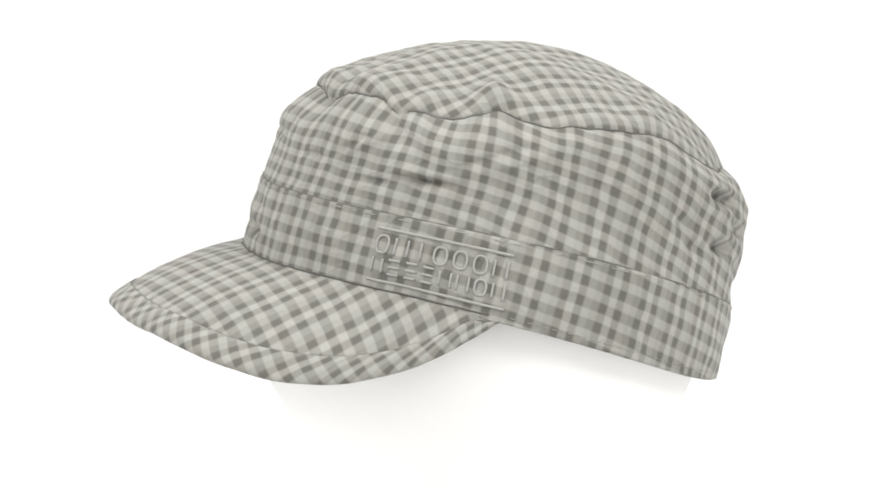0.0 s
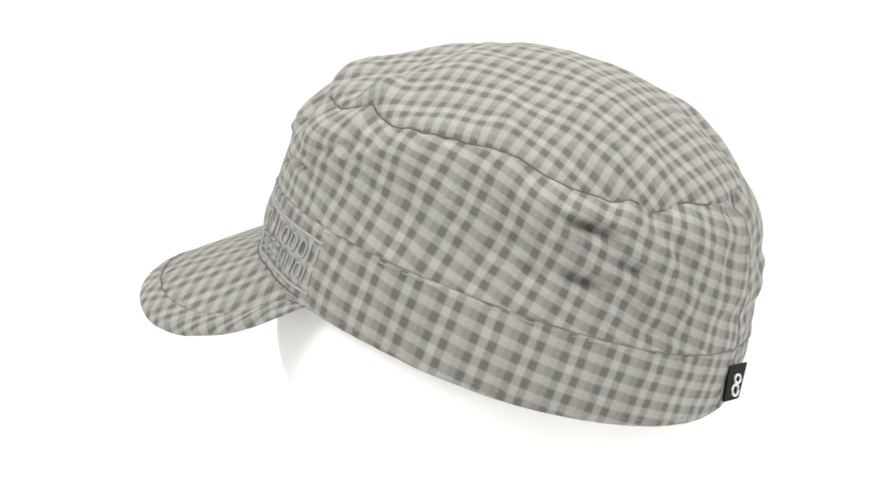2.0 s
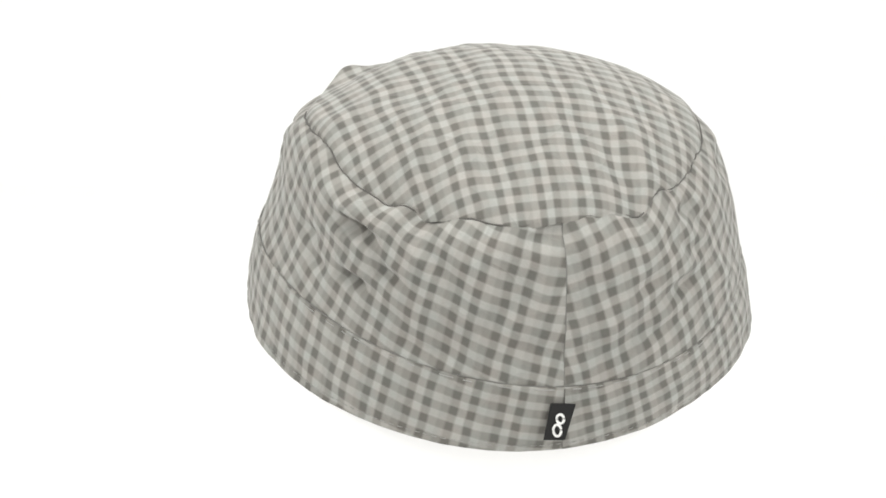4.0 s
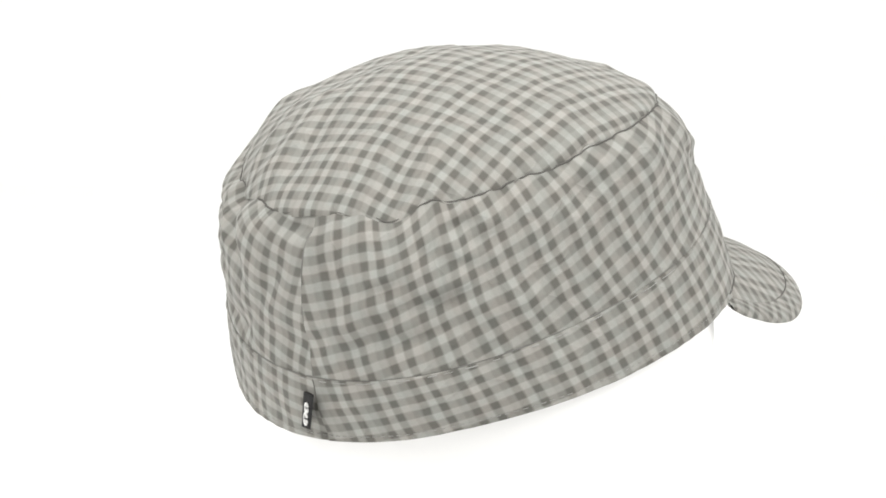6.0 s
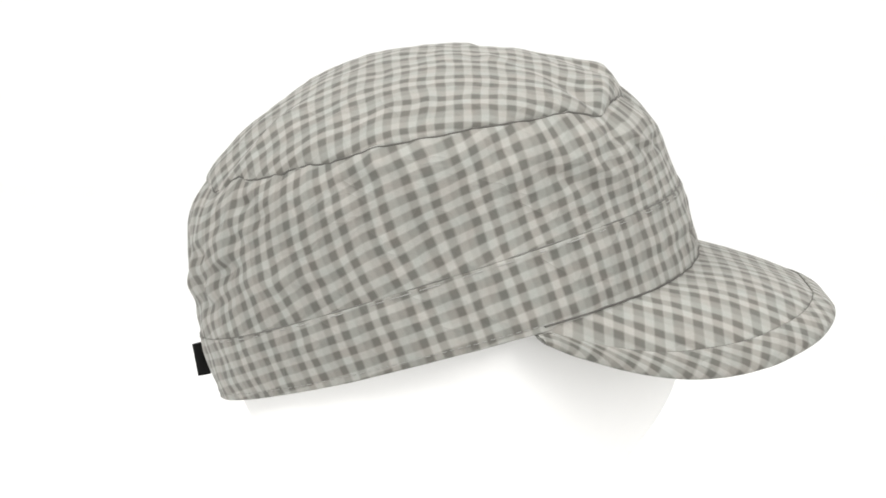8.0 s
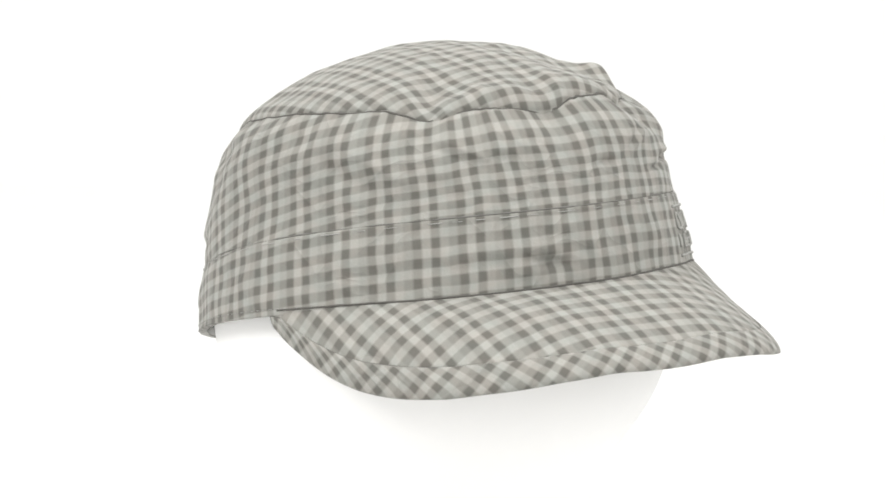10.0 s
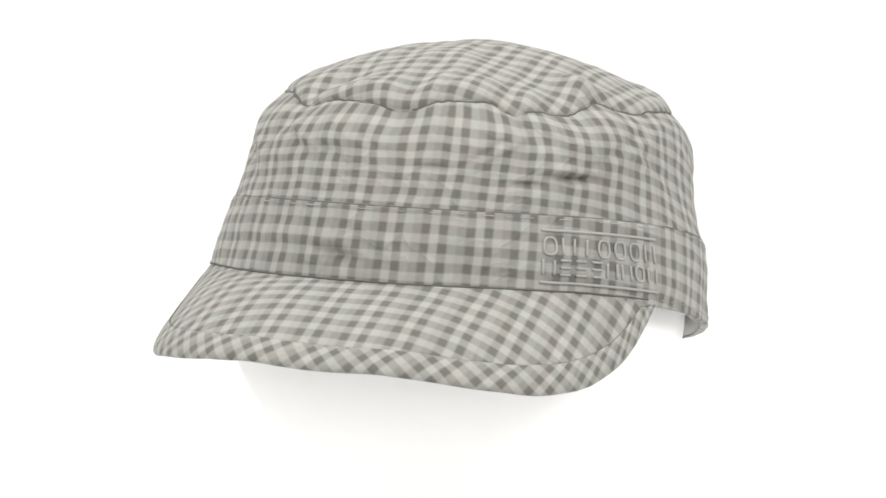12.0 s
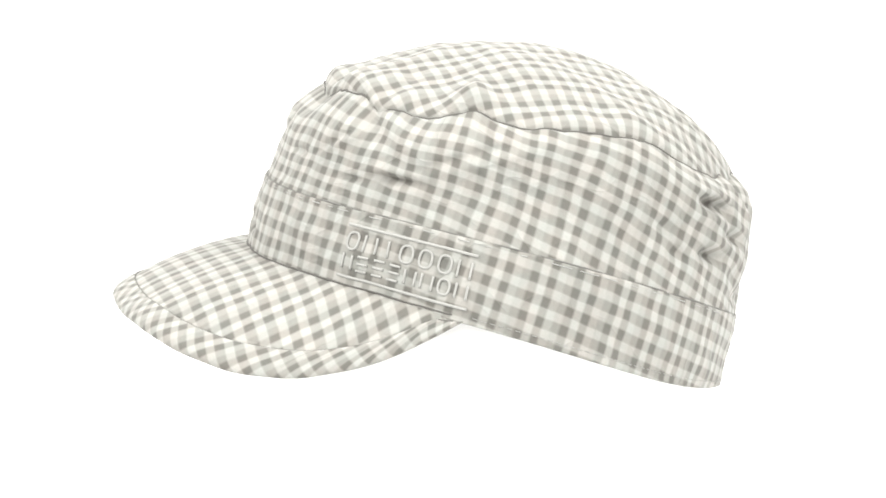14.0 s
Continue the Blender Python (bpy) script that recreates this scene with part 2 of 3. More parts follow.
SIDE_CREASES = [(60, 0.62, 4, 0.22, 22, -0.9), (70, 0.66, 4, 0.20, 20, 0.6), (66, 0.55, 3, 0.26, -12, 0.6), (72, 0.50, 3, 0.22, -12, -0.6), (95, 0.50, 9, 0.30, -12, 0.6),
                (-48, 0.55, 4, 0.25, -14, 1.0), (-57, 0.50, 4, 0.28, -14, -1.2), (-73, 0.80, 7, 0.16, 8, -1.7), (-106, 0.78, 9, 0.12, 0, -1.8), (-98, 0.89, 7, 0.10, 0, 1.2), (-100, 0.45, 9, 0.30, 12, 0.5),
                (104, 0.30, 7, 0.10, 14, -0.7), (-118, 0.20, 9, 0.07, -8, -0.8)]
# the slumped hollow behind one temple, with its short level tucks and the long fold beside it
HOLLOW_CREASES = [(126, 0.7, 7, 0.0715, 0, -4.0), (125, 0.8, 8, 0.065, 0, 0.6), (124, 0.585, 7, 0.065, 0, 0.9), (110, 0.41, 5, 0.065, 0, -1.9), (115, 0.28, 5, 0.065, 0, -1.8),
                  (128, 0.34, 6, 0.065, 4, -2.6), (127, 0.45, 6, 0.065, 4, 0.6), (133, 0.64, 3, 0.12, -8, -1.7), (138, 0.5, 6, 0.075, -6, -1.8), (139, 0.25, 5, 0.075, 0, -1.1),
                  (147, 0.95, 4, 0.12, 0, -1.6), (151, 0.66, 4.5, 0.34, -8, -2.6), (145, 0.7, 3, 0.28, -12, 0.8), (157, 0.5, 4, 0.3, -10, 0.6), (148, 0.12, 8, 0.075, 0, -1.4),
                  (134, 0.92, 8, 0.10, 0, 0.9)]
# the sharp bottoms of those tucks, and the lips that hang over them
TUCKS = [(126, 0.68, 5, 0.04, 0, -0.3), (126, 0.77, 7, 0.04, 0, 0.4), (128, 0.33, 6, 0.04, 4, -1.1), (128, 0.41, 6, 0.04, 4, 0.7), (138, 0.49, 5, 0.04, -6, -1.1), (138, 0.57, 5, 0.04, -6, 0.7)]
BACK_CREASES = [(177, 0.90, 6, 0.08, 0, -2.4), (173, 0.66, 7, 0.24, 0, -1.3), (182, 0.22, 24, 0.10, 0, -1.1), (164, 0.40, 4, 0.30, 10, -1.0), (-159, 0.55, 6, 0.075, 4, -1.8), (-146, 0.43, 8, 0.075, 4, -2.4), (-148, 0.51, 9, 0.06, 4, 0.5),
                (-139, 0.84, 5, 0.07, 0, -2.6), (-135, 0.74, 8, 0.07, 0, -1.6), (-158, 0.36, 4, 0.26, 12, -1.0), (-167, 0.40, 4, 0.30, 8, 1.0), (-172, 0.60, 4, 0.24, -8, -1.1),
                (-150, 0.62, 5, 0.22, 18, 0.5), (-142, 0.64, 5, 0.16, -20, -1.2), (-128, 0.30, 8, 0.09, -10, 0.8), (-152, 0.24, 10, 0.06, 4, -1.3)]
CREASES = FRONT_CREASES + SIDE_CREASES + HOLLOW_CREASES + TUCKS + BACK_CREASES


def fold_noise(deg, f, seed, k=1.0):
    a = np.radians(deg)
    return (np.sin(5 * a + 3.1 * f + seed) * np.cos(2.3 * f * 3 + seed * 2 + np.sin(3 * a)) + 0.7 * np.sin(11 * a - 5 * f + 2 * seed + 1.3 * np.sin(4 * a + seed))
            + 0.45 * np.sin(23 * a + 9 * f + 2 * np.sin(6 * a + 3 * f))) * k


def wall_fold(u, f):
    deg = np.degrees(u)
    d = 0.0
    for at, h, wide, tall, lean, mm in CREASES:
        x = wrap_deg(deg - at - lean * (f - h) / 0.3)
        d = d + mm * np.exp(-(x / (0.85 * wide)) ** 2 - ((f - h) / (0.8 * tall)) ** 2)
    open_ = np.sin(np.pi * np.clip(f, 0, 1)) ** 0.6
    back = 0.55 + 0.45 * sstep((np.abs(wrap_deg(deg)) - 95) / 40)
    d = 1.45 * d + 0.3 * fold_noise(deg, f, 1.0) * open_
    warp = rumple(deg / 14, f * 3, 9.0)
    d = d + (0.62 * rumple(deg / 8 + f * 1.5 + warp, f * 3.2 + 0.5 * warp, 3.0) + 0.42 * rumple(deg / 3.6 - f * 2, f * 7 + warp, 5.0)) * open_ * back
    d = d + 0.32 * rumple(deg / 3.1, f * 1.2, 7.0) * np.exp(-((1 - f) / 0.13) ** 2) * (f < 0.999)
    return 0.001 * d * sstep(f / 0.12)


def outward(u, yf, yb, hw):
    n = np.stack([np.sin(u) / hw, -np.cos(u) / ((yb - yf) / 2)], -1)
    return n / np.linalg.norm(n, axis=-1, keepdims=True)


NU = 561
U = np.linspace(-math.pi, math.pi, NU)


def wall_point(u, f):
    yf, yb, hw, cx = (cubic(f, i) for i in (1, 2, 3, 4))
    x, y = ring_xy(u, yf, yb, hw, cx, ROUND_LOW + (ROUND_TOP - ROUND_LOW) * f)
    zs, zt = seam_z(*ring_xy(u, *RINGS["seam"], ROUND_LOW)), top_level(*top_ring(u))
    n = outward(u, yf, yb, hw)
    d = wall_fold(u, f) + slump(u, f) - SLIDE * seam_dips(u) * np.clip(f, 0, 1) ** 4
    return np.stack([x + n[..., 0] * d, y + n[..., 1] * d, zs + (zt - zs) * f + (seam_dips(u) + dome(u, 1.0)) * np.clip(f, 0, 1) ** 4], -1)


def band_point(u, f, off=0.0):
    """f from 0 at the rim to 1 at the band's seam."""
    a, b = RINGS["rim"], RINGS["seam"]
    yf, yb, hw, cx = (a[i] + (b[i] - a[i]) * f for i in range(4))
    x, y = ring_xy(u, yf, yb, hw, cx, ROUND_LOW)
    zr, zs = rim_z(*ring_xy(u, *a, ROUND_LOW)), seam_z(*ring_xy(u, *b, ROUND_LOW))
    n = outward(u, yf, yb, hw)
    deg = np.degrees(u)
    d = 0.0005 + off + f * slump(u, 0.0) + (1 - f) * waves(u, RIM, (1.0,)) + 0.0006 * np.sin(np.pi * f) + 0.0003 * fold_noise(deg, f, 4.0) * (1 - sstep((f - 0.7) / 0.3))
    d = d - 0.0030 * np.exp(-(wrap_deg(deg + 9) / 4.5) ** 2 - ((f - 0.36 + 0.035 * (deg + 9) / 4) / 0.07) ** 2)
    d = d - 0.0009 * np.exp(-(wrap_deg(deg + 26) / 12) ** 2 - ((f - 0.42) / 0.12) ** 2)
    d = d + 0.0005 * np.exp(-(wrap_deg(deg + 14) / 9) ** 2 - ((f - 0.55) / 0.12) ** 2)
    calm = 1 - sstep((f - 0.75) / 0.25)
    d = d + (0.00035 * rumple(deg / 5, f * 2.2, 21.0) + 0.00022 * rumple(deg / 2.3, f * 4, 22.0)) * calm
    z = zr + (zs - zr) * f
    return np.stack([x + n[..., 0] * d, y + n[..., 1] * d, z + 0.0 * d], -1)


def arc_of(pts):
    s = np.concatenate([[0], np.cumsum(np.linalg.norm(np.diff(pts, axis=0), axis=1))])
    return s - s[len(s) // 2]


def lay_flat(s, h, right, left, swing):
    """Lay a strip of cloth flat. Its grain runs level at the front and leans more towards the back."""
    lean = np.where(s > 0, right * sstep(s / 0.13) + 0.5 * np.maximum(s - 0.2, 0), -left * sstep(-s / 0.14) - swing * np.maximum(-s - 0.2, 0))
    mid = 0.5 * (lean[1:] + lean[:-1])
    ds = np.diff(s)
    run = np.stack([np.concatenate([[0], np.cumsum(np.cos(mid) * ds)]), np.concatenate([[0], np.cumsum(np.sin(mid) * ds)])], -1)
    run = run - run[len(s) // 2]
    hh = np.broadcast_to(h, s.shape)
    return run + np.stack([-np.sin(lean) * hh, np.cos(lean) * hh], -1)


cap = new("cap")
tagged(cap, "grey checked cotton cadet cap on a white head form", "cap")


def build_wall():
    fs = np.concatenate([np.linspace(-0.04, 0.97, 76), [0.985, 0.997, 1.005, 1.0]])
    S = arc_of(wall_point(U, 0.0))
    verts, uvs = [], []
    steps = np.stack([wall_point(U, f) for f in np.linspace(0, 1, 12)])
    tall = np.linalg.norm(np.diff(steps, axis=0), axis=2).sum(axis=0)
    pad = np.concatenate([tall[-61:-1], tall, tall[1:61]])
    tall = np.convolve(pad, np.ones(121) / 121, "valid")
    for i, f in enumerate(fs):
        p = wall_point(U, min(f, 1.0))
        if i >= len(fs) - 2:                       # tucked under the top panel's edge
            n = outward(U, *LEVELS[3][1:4])
            p[:, :2] -= n * (0.0015 if i == len(fs) - 2 else 0.0035)
            p[:, 2] += 0.0004 if i == len(fs) - 2 else -0.001
        verts.append(p)
        h = f * tall
        deg = np.degrees(U)
        warp = np.stack([rumple(deg / 9 + f, f * 3, 11.0) + 0.5 * rumple(deg / 4, f * 6, 12.0), rumple(deg / 8, f * 3.5, 13.0) + 0.5 * rumple(deg / 4, f * 7, 14.0)], -1)
        uvs.append(lay_flat(S, h, 0.21, 0.19, 0.8) + np.array([0.0144, 0.0]) + 0.0005 * warp)
    v = np.concatenate(verts)
    me = mesh_from("crown_wall", v, grid(len(fs), NU), PLAID, np.concatenate(uvs))
    return part_mesh("crown_wall", me, cap, "wrinkled checked side wall with a back seam")


def build_band():
    fs = list(np.linspace(0.0, 1.0, 34))
    S = arc_of(band_point(U, 0.5))
    verts, uvs = [], []
    seq = [(-0.02, -0.0030), (-0.035, -0.0012), (-0.02, 0.0002)] + [(f, 0.0) for f in fs] + [(1.02, -0.0001), (1.03, -0.0009)]
    for f, off in seq:
        verts.append(band_point(U, f, off))
        uvs.append(lay_flat(S, 0.0268 * f, 0.10, 0.08, 0.8) + np.array([0.0159, 0.0007]))
    me = mesh_from("band", np.concatenate(verts), grid(len(seq), NU), PLAID, np.concatenate(uvs))
    return part_mesh("band", me, cap, "checked band sewn round the cap")


APEX = (-0.0041, 0.0074, 0.0791)


def top_point(u, s):
    x1, y1 = top_ring(u)
    z1 = top_z(u, x1, y1)
    cx, cy, cz = APEX
    front, back, side = np.maximum(np.cos(u), 0) ** 2, np.maximum(-np.cos(u), 0) ** 2, np.sin(u) ** 2
    p = 1.57 * front + 2.19 * back + 1.67 * side
    q = 0.54 * front + 0.91 * back + 0.71 * side
    rise = np.clip(1 - np.clip(s, 0, 1) ** p, 0, 1) ** q
    deg = np.degrees(u)
    fold = 0.0
    for at, mm, wide in DIPS:
        fold = fold + 0.55 * mm * np.exp(-(wrap_deg(deg - at) / (wide * 0.8)) ** 2)
    edge = np.exp(-((s - 0.93) / 0.16) ** 2)
    px, py = (x1 - cx) * s / 0.012, (y1 - cy) * s / 0.012
    warp = rumple(px * 0.5, py * 0.5, 31.0)
    inner = np.clip((1.0 - s) / 0.08, 0, 1)
    bump = 0.001 * (1.3 * fold * edge + 0.8 * fold_noise(deg, 3 * s, 2.0) * s * s * (1.02 - s))
    bump = bump + 0.001 * (0.55 * rumple(px + warp, py - warp, 32.0) + 0.3 * rumple(px * 2.2 + warp, py * 2.2, 33.0)) * inner
    bump = bump + 0.00035 * rumple(deg / 3.1, s * 9, 7.0) * np.exp(-((1 - s) / 0.1) ** 2)
    bump = bump + 0.0022 * np.exp(-(wrap_deg(deg - 135) / 28) ** 2 - ((s - 0.75) / 0.24) ** 2)
    bump = bump - 0.0028 * np.exp(-(wrap_deg(deg - 161) / 6) ** 2 - ((s - 0.84) / 0.11) ** 2) * np.clip((1 - s) / 0.1, 0, 1)
    # hollows and swells in the top panel
    for at, wide, away, reach, mm in ((-22, 22, 0.80, 0.14, -1.9), (97, 24, 0.74, 0.22, -2.2), (-141, 10, 0.84, 0.10, 2.2), (168, 10, 0.73, 0.12, -1.3),
                                      (126, 18, 0.85, 0.14, 2.2), (182, 12, 0.86, 0.12, 1.4)):
        bump = bump + 0.001 * mm * np.exp(-(wrap_deg(deg - at) / wide) ** 2 - ((s - away) / reach) ** 2) * sstep((1.0 - s) / 0.12)
    hold = 0.15 + 0.85 * sstep((1.0 - s) / 0.07)          # sewn down at its edge
    bump = np.where(bump > 0, bump * hold, bump)
    bulge = 1 + 0.012 * np.exp(-((s - 0.97) / 0.05) ** 2)
    x, y = cx + (x1 - cx) * s * bulge, cy + (y1 - cy) * s * bulge
    return np.stack([x, y, z1 + (cz - z1) * rise + bump + dome(u, s)], -1)


def build_top():
    ss = np.concatenate([[1.0], 1 - np.linspace(0.0, 1.0, 70)[1:] ** 1.5 * 0.985])
    rows_ = []
    p = top_point(U[:-1], 1.0)
    n = outward(U[:-1], *LEVELS[3][1:4])
    lip = p.copy()
    lip[:, :2] += n * 0.0002
    lip[:, 2] -= 0.0018
    rows_.append(lip)
    for s in ss:
        rows_.append(top_point(U[:-1], s))
    P = np.stack(rows_)
    centre = np.array(APEX)
    flat = P[:, :, :2] - centre[:2]
    seg = np.linalg.norm(np.diff(P, axis=0), axis=2)
    run = np.concatenate([np.zeros((1, P.shape[1])), np.cumsum(seg, axis=0)])
    rad = run[-1][None] - run + np.linalg.norm(flat[-1], axis=1)[None]
    way = flat / (np.linalg.norm(flat, axis=2, keepdims=True) + 1e-9)
    uv = way * rad[..., None] + np.array([0.004, 0.002])
    uv = uv + 0.0007 * np.stack([rumple(uv[..., 0] / 0.014, uv[..., 1] / 0.014, 41.0), rumple(uv[..., 0] / 0.014, uv[..., 1] / 0.014, 42.0)], -1)
    verts = list(P.reshape(-1, 3)) + [top_point(np.array([0.0]), 0.0)[0]]
    uvs = np.concatenate([uv.reshape(-1, 2), [[0.004, 0.002]]])
    c = NU - 1
    faces = grid(len(P), c, wrap=True)
    last = (len(P) - 1) * c
    faces += [(last + j, last + (j + 1) % c, len(verts) - 1) for j in range(c)]
    return part_mesh("top_panel", mesh_from("top_panel", verts, faces, PLAID, uvs), cap, "domed checked top panel, softly creased")


def build_seams():
    n = outward(U[:-1], *LEVELS[3][1:4])
    # dark cord laid in the groove as its shadow line
    p = wall_point(U[:-1], 0.988)
    p[:, :2] += n * 0.0001
    v, f = tube(p, 0.00033 + 0.00022 * rumple(np.degrees(U[:-1]) / 3.0, 0.5, 71.0), 6, closed=True)
    part_mesh("top_seam", mesh_from("top_seam", v, f, THREAD_SHADE), top_panel, "dark cord as the shadow line in the top panel's sunken seam")
    # broken dark cord: painted shade between the puckers of the band's seam
    p = band_point(U[:-1], 1.035, -0.0004)
    v, f = tube(p, np.maximum(0.00013 + 0.00030 * rumple(np.degrees(U[:-1]) / 3.0, 0.5, 72.0), 0.00003), 5, closed=True)
    part_mesh("band_seam", mesh_from("band_seam", v, f, SEAM_SHADE), band)
    fs = np.linspace(0.02, 0.98, 50)
    p = np.array([wall_point(np.array([math.pi]), g)[0] for g in fs])
    p[:, 1] -= 0.00002
    v, f = tube(p, 0.00024 + 0.00008 * rumple(fs * 22, 0.5, 76.0), 5)
    part_mesh("back_seam", mesh_from("back_seam", v, f, SEAM_SHADE), crown_wall, "fine grey seam down the back")
    p = np.array([band_point(np.array([math.pi]), g)[0] for g in np.linspace(0.0, 1.0, 24)])
    v, f = tube(p, 0.00022, 5)
    part_mesh("band_joint", mesh_from("band_joint", v, f, THREAD_SHADE), band, "dark seam where the band's ends meet")


def build_sweatband():
    uu = U[::4]
    rows_ = [band_point(uu, -0.01, -0.0029), band_point(uu, 0.5, -0.0034), band_point(uu, 0.9, -0.0036), band_point(uu, 0.9, -0.0042), band_point(uu, -0.01, -0.0040)]
    me = mesh_from("sweatband", np.concatenate(rows_), grid(5, len(uu)), LINING)
    part_mesh("sweatband", me, cap, "pale cloth sweatband inside the rim")


# ------------------------------------------------------------------ visor
V_MID, V_HALF, V_TIP, V_POW = -0.0101, 0.0897, -0.1357, 2.64


def visor_azimuth(a):
    """The rim's azimuth at which the visor is sewn on; it reaches a little further back on one side."""
    return np.radians(69.9 * a - 3.6 * a * a)


BOW = (0.0018, 0.0264, -0.0066, -0.0184, -0.0282, -0.0008)


def visor_bow(xs, ys):
    a, b, c, d, e, g = BOW
    return a + b * ys + c * xs + 10 * d * xs * xs + 10 * e * xs * ys + 100 * g * xs * xs * ys


def visor_z(x, y):
    xs = x - V_MID
    return 0.0006 + 0.3165 * (y + 0.087) - 0.038 * xs - np.where(xs < 0, 51.7, 38.4) * np.abs(xs) ** 3 + visor_bow(xs, y + 0.1)


def visor_run(x):
    """Length over the curve, from the middle."""
    xs = x - V_MID
    return xs + 0.1 * 132.0 ** 2 * xs ** 5


def visor_outer(a):
    """a from -1 to 1, corner to corner."""
    g = a * math.pi / 2
    sx, cy = np.sin(g), np.cos(g)
    power = np.where(sx < 0, 2.59, V_POW)
    x = V_MID + V_HALF * np.where(sx < 0, 1.030, 1.012) * np.sign(sx) * np.abs(sx) ** (2 / power)
    back = -0.0257 - 0.0025 * a
    y = back + (V_TIP - back) * np.abs(cy) ** (2 / power)
    return x, y


def visor_inner(a):
    p = band_point(visor_azimuth(a), 0.0, -0.0006)
    return p[..., 0], p[..., 1]


def visor_point(a, r, off=0.0):
    """r from 0 at the cap to 1 at the edge; off above the mid surface."""
    xo, yo = visor_outer(a)
    xi, yi = visor_inner(a)
    x, y = xi + (xo - xi) * r, yi + (yo - yi) * r
    length = np.hypot(xo - xi, yo - yi)
    gap = length * (1 - r)
    curl = -0.0030 * np.exp(-(gap / 0.010) ** 1.3) * np.clip(length / 0.04, 0, 1)
    ripple = 0.0007 * np.sin(a * 8.0 + 0.6) * r + 0.0010 * np.exp(-(a / 0.08) ** 2) * -r
    meet = rim_z(xi, yi) + 0.0002 - visor_z(xi, yi)
    settle = meet * np.exp(-(length * r / 0.014) ** 1.5)
    ripple = ripple + 0.0003 * rumple(x / 0.011, y / 0.011, 51.0) * np.clip(r * 4, 0, 1)
    return np.stack([x, y, visor_z(x, y) + settle + curl + ripple + off * np.clip(length / 0.012, 0.15, 1)], -1)


NA = 221
AA = np.sin(np.linspace(-1, 1, NA) * math.pi / 2) * 0.5 + np.linspace(-1, 1, NA) * 0.5
BIND = 0.0085


def bind_share(a):
    xo, yo = visor_outer(a)
    xi, yi = visor_inner(a)
    return 1 - np.clip(BIND / np.maximum(np.hypot(xo - xi, yo - yi), 1e-4), 0, 0.75)


def build_visor():
    edge = bind_share(AA)
    rows_, uvs = [], []
    for r in np.linspace(0, 1, 30):
        p = visor_point(AA, edge * r, 0.0010)
        rows_.append(p)
        uvs.append(np.stack([visor_run(p[:, 0]) * 0.97 + 0.0115, p[:, 1] * 0.91], -1))
    for r in np.linspace(1, 0, 12):
        p = visor_point(AA, edge * r, -0.0012)
        rows_.append(p)
        uvs.append(np.stack([p[:, 0] - CX, p[:, 1]], -1))
    visor = part_mesh("visor", mesh_from("visor", np.concatenate(rows_), grid(len(rows_), NA), PLAID, np.concatenate(uvs)), cap,
                      "curved stiff visor in the same check")
    rows_, uvs = [], []
    d = 1 - edge
    section = [(0.0, 0.0004), (0.0, 0.0014), (0.05, 0.0017), (0.3, 0.0018), (0.6, 0.0018), (0.85, 0.0014), (0.97, 0.0006), (1.0, -0.0003), (0.97, -0.0012),
               (0.85, -0.0019), (0.5, -0.0021), (0.0, -0.0021), (0.0, -0.0012)]
    for k, off in section:
        rows_.append(visor_point(AA, edge + d * k, off))
    # cut on the bias: length along the edge and way across it, turned by 45 degrees
    strip = np.stack(rows_)
    along = np.broadcast_to(arc_of(strip[5]), strip.shape[:2])
    across = np.concatenate([np.zeros((1, NA)), np.cumsum(np.linalg.norm(np.diff(strip, axis=0), axis=2), axis=0)])
    uvs = list(0.74 * np.stack([along + across, along - across], -1))
    part_mesh("visor_binding", mesh_from("visor_binding", np.concatenate(rows_), grid(len(rows_), NA), PLAID, np.concatenate(uvs)), visor,
              "bias-cut checked edge binding")
    a1 = AA[4:-4]
    wide = 0.00015 + 0.00016 * sstep((np.abs(a1) - 0.45) / 0.2) + 0.00008 * rumple(a1 * 40, 0.5, 75.0)
    v, f = tube(visor_point(a1, (edge - 0.004)[4:-4], 0.0011), wide, 5)
    part_mesh("visor_seam", mesh_from("visor_seam", v, f, THREAD_SHADE), visor, "dark seam inside the visor's binding")
    a2 = AA[7:-7]
    p = band_point(visor_azimuth(a2), 0.05, 0.0001)
    v, f = tube(p, 0.00034 + 0.00014 * rumple(np.degrees(visor_azimuth(a2)) / 4, 0.5, 73.0), 5)
    part_mesh("brim_joint", mesh_from("brim_joint", v, f, THREAD_SHADE), visor)


# ------------------------------------------------------------------ stitches, emblem and tag
def build_glints():
    """Pale dashes that paint the glints on puckers along the band's upper edge."""
    verts, faces = [], []
    rng = random.Random(8)
    at = -178.0
    while at < 176:
        long_ = rng.uniform(1.2, 5.0)
        u = np.radians(np.linspace(at, at + long_, 7))
        lift = 0.0002 * np.sin(np.linspace(0, math.pi, 7))
        p = np.stack([band_point(u[k:k + 1], 0.985, lift[k] - 0.00005)[0] for k in range(7)])
        v, f = tube(p, rng.uniform(0.00012, 0.00026), 4)
        faces += [tuple(i + len(verts) for i in q) for q in f]
        verts += v
        at += long_ + rng.uniform(0.8, 7.0)
    ob = part_mesh("band_glints", mesh_from("band_glints", verts, faces, STITCH_GLINT), band, "pale dashes as glints on the puckers along the band's seam")
    ob["kind"] = "stuff"


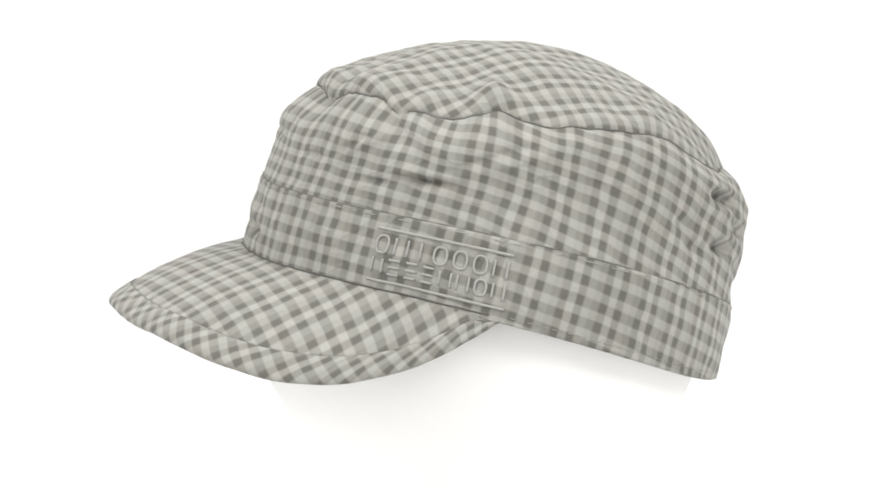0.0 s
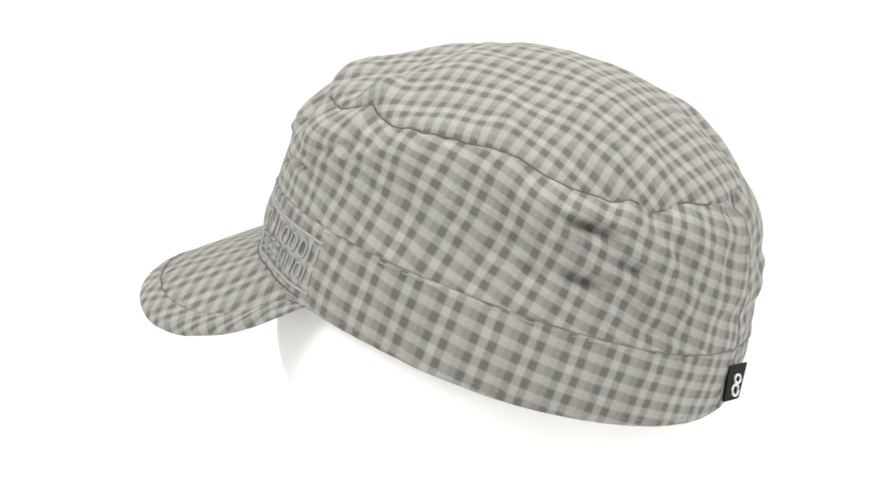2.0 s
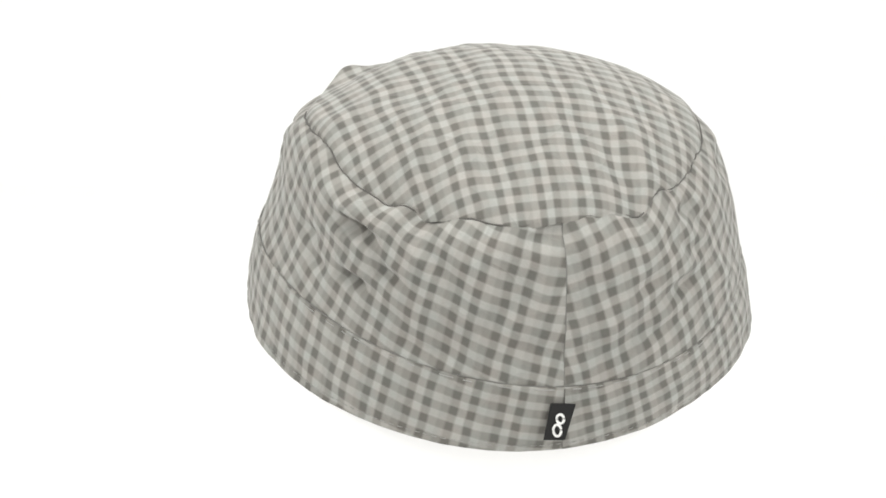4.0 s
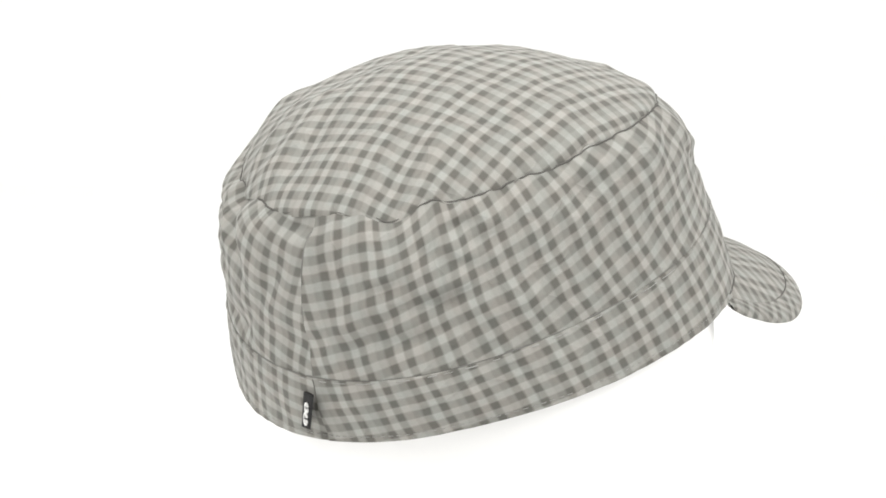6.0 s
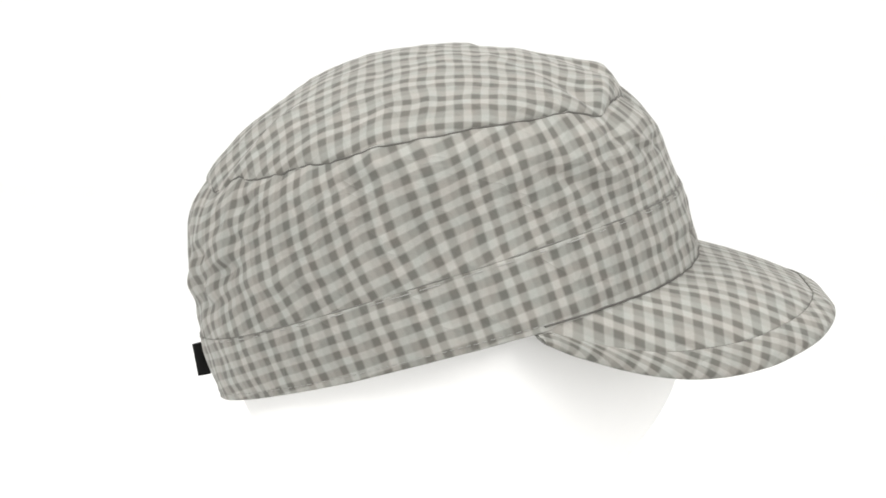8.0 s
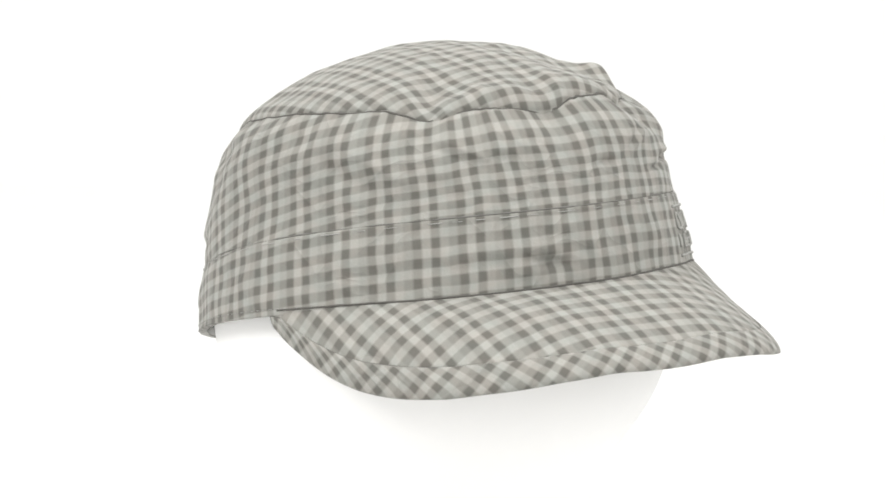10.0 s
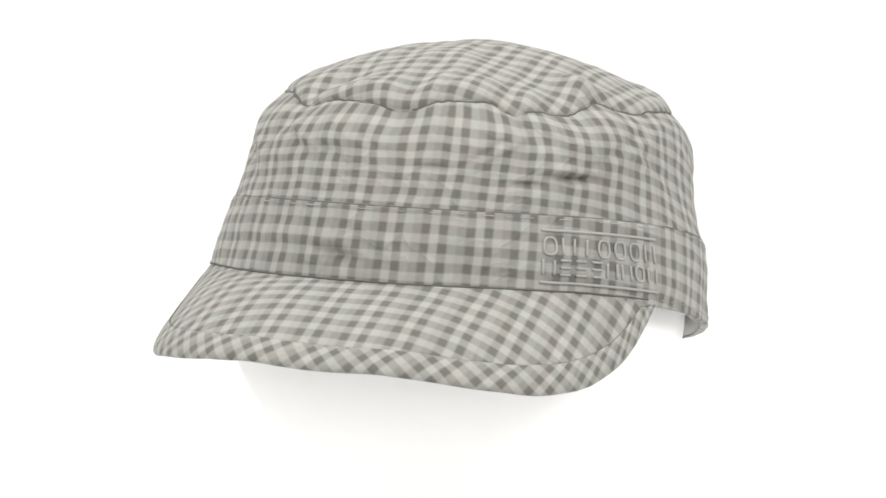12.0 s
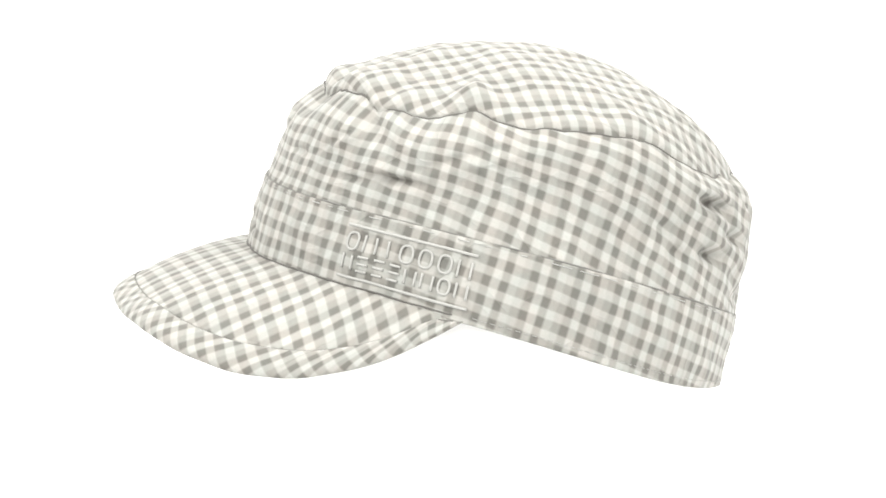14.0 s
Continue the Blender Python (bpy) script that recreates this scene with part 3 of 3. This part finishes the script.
def build_stitches():
    verts, faces = [], []
    n = 190
    for k in range(n):
        u0 = -math.pi + 2 * math.pi * (k + 0.2) / n
        if abs(u0) < radians(68):             # the visor covers the rim there
            continue
        du = 2 * math.pi * 0.6 / n
        p = np.stack([band_point(np.array([u0 + du * j / 3]), 0.07, 0.0002 - 0.0002 * (j in (0, 3)))[0] for j in range(4)])
        v, f = tube(p, 0.00014, 4)
        faces += [tuple(i + len(verts) for i in q) for q in f]
        verts += v
    ob = part_mesh("rim_stitching", mesh_from("rim_stitching", verts, faces, STITCH_GLINT), band, "row of small stitches along the rim")
    ob["kind"] = "stuff"


def pressed_cord(path, closed=False):
    """A thin ridge of cloth pressed up from the band along a path of azimuth and height."""
    p = [band_point(np.array([u]), f, 0.00032)[0] for u, f in path]
    v, fc = tube(p, 0.00050, 6, closed=closed)
    return part_mesh("emblem_mark", mesh_from("emblem_mark", v, fc, EMBOSS), band)


def pressed_mark(kind, u0, u1, f0, f1):
    """One plain shape of the emblem: an oval, uprights, or level bars."""
    um, fm = (u0 + u1) / 2, (f0 + f1) / 2
    if kind == "oval":
        ring = [2 * math.pi * k / 24 for k in range(24)]
        pressed_cord([(um + (u1 - u0) / 2 * spow(math.cos(g), 0.75), fm + (f1 - f0) / 2 * spow(math.sin(g), 0.75)) for g in ring], True)
    for u in {"pair": (u0, u1), "post": (um,)}.get(kind, ()):
        pressed_cord([(u, f0 + (f1 - f0) * k / 5) for k in range(6)])
    for f in {"bars": (f0, fm, f1)}.get(kind, ()):
        pressed_cord([(u0 + (u1 - u0) * k / 4, f) for k in range(5)])


def build_emblem():
    ua, ub = radians(36.5), radians(67)
    for f in (0.84, 0.16):
        v, fc = tube(band_point(np.linspace(ua, ub, 40), f, 0.0003), 0.00056, 6)
        part_mesh("emblem_line", mesh_from("emblem_line", v, fc, EMBOSS), band, "raised line pressed into the band")
    upper = ("oval", "pair", "post", "oval", "oval", "oval", "pair")
    lower = ("pair", "bars", "bars", "bars", "pair", "pair", "oval", "pair")
    for kinds, f0, f1 in ((upper, 0.53, 0.75), (lower, 0.27, 0.46)):
        step = (ub - ua) / len(kinds)
        for k, kind in enumerate(kinds):
            pressed_mark(kind, ua + step * (k + 0.16), ua + step * (k + 0.80), f0, f1)


def build_tag():
    a, b = np.array([-0.0030, 0.1035]), np.array([-0.0107, 0.1080])
    z0, z1 = -0.0490, -0.0358
    nrm = np.array([0.555, 0.832])
    verts, faces = [], []
    n = 9
    # folded ribbon loop: out and back
    loop = [(k / (n - 1), 0.0007 * (1 - (k / (n - 1)) ** 6)) for k in range(n)]
    loop += [(k / (n - 1), -0.0007 * (1 - (k / (n - 1)) ** 6)) for k in range(n - 2, -1, -1)]
    for z in (z0, z1):
        for k, o in loop:
            q = a + (b - a) * (k if z == z1 else k * 0.86 - 0.28) + nrm * o
            verts.append((q[0], q[1], z + 0.0006 * k))
    m = len(loop)
    faces = [(i, i + 1, m + i + 1, m + i) for i in range(m - 1)] + [tuple(range(m))[::-1], tuple(range(m, 2 * m))]
    tag = part_mesh("tag", mesh_from("tag", verts, faces, TAG, smooth=False), cap, "small black folded ribbon tag in the back seam")
    way = (b - a) / np.linalg.norm(b - a)
    mid = (a + b) / 2 + nrm * 0.0009
    for dz, r, ry in ((-0.0026, 0.0014, 0.0021), (0.0016, 0.0013, 0.0016)):
        path = []
        for k in range(20):
            g = 2 * math.pi * k / 20
            q = mid + way * (r * math.cos(g) + dz * 0.25 - 0.0012)
            path.append((q[0], q[1], (z0 + z1) / 2 + dz + ry * math.sin(g)))
        v, f = tube(path, 0.00048, 6, closed=True)
        part_mesh("tag_ring", mesh_from("tag_ring", v, f, TAGMARK), tag, "white woven ring")


crown_wall = build_wall()
band = build_band()
top_panel = build_top()
build_seams()
build_sweatband()
build_visor()
build_stitches()
build_glints()
build_emblem()
build_tag()


# ------------------------------------------------------------------ the head form that carries the cap
def build_form():
    # height above the band's origin, half width, front, back
    prof = [(0.074, 0.010, -0.008, 0.014), (0.070, 0.034, -0.030, 0.042), (0.058, 0.054, -0.046, 0.068), (0.040, 0.068, -0.060, 0.082),
            (0.010, 0.080, -0.072, 0.0945), (-0.015, 0.0895, -0.0785, 0.0945), (-0.040, 0.0880, -0.080, 0.0930), (-0.060, 0.0800, -0.0725, 0.0880), (-0.075, 0.068, -0.060, 0.0750),
            (-0.090, 0.060, -0.053, 0.066), (-0.115, 0.051, -0.047, 0.056), (-0.140, 0.045, -0.044, 0.050), (-0.180, 0.044, -0.040, 0.048),
            (-0.215, 0.052, -0.048, 0.056), (-0.240, 0.075, -0.072, 0.078), (-0.250, 0.088, -0.086, 0.090), (-0.2595, 0.090, -0.088, 0.092)]
    hs = np.array([p[0] for p in prof])[::-1]
    zz = np.concatenate([np.linspace(0.074, -0.24, 70), [-0.245, -0.25, -0.256, -0.2595]])
    nu = 96
    uu = np.linspace(-math.pi, math.pi, nu, endpoint=False)
    k = np.array([0.25, 0.5, 0.25])
    cols = []
    for i in (1, 2, 3):
        c = np.interp(zz, hs, np.array([p[i] for p in prof])[::-1])
        for _ in range(6):
            c[1:-1] = np.convolve(c, k, "valid")
        cols.append(c)
    verts = []
    for z, hw, yf, yb in zip(zz, *cols):
        x, y = ring_xy(uu, yf, yb, hw)
        verts += [(a, b, z) for a, b in zip(x, y)]
    faces = [tuple(reversed(q)) for q in grid(len(zz), nu, wrap=True)]
    faces += [tuple(range(nu)), tuple((len(zz) - 1) * nu + i for i in range(nu))[::-1]]
    ob = new("head_form", mesh_from("head_form", verts, faces, FORM))
    return tagged(ob, "plain white egg-shaped display head on a round foot", "display stand")


head_form = build_form()

# ------------------------------------------------------------------ the turn, seconds and degrees
TURN = [(0, -64.50), (0.5, -76.97), (1, -89.34), (1.5, -101.94), (2, -116.27), (2.5, -128.72), (3, -141.81), (3.2, -146.82), (5.3, -200.34), (5.5, -205.06), (6, -217.57), (6.5, -231.97), (7, -244.46), (7.5, -257.24), (8, -269.62), (8.2, -275.83), (10.3, -335.20), (10.5, -341.32), (11, -354.37), (11.5, -367.32), (12, -380.33), (12.5, -394.86), (13, -407.74), (13.5, -420.68), (14, -433.35)]


def motions():
    walk(cap, [(t, pose(0, 0, HEIGHT, 0, 0, a)) for t, a in TURN])
    walk(head_form, [(t, pose(0, 0, HEIGHT, 0, 0, a)) for t, a in TURN])


motions()
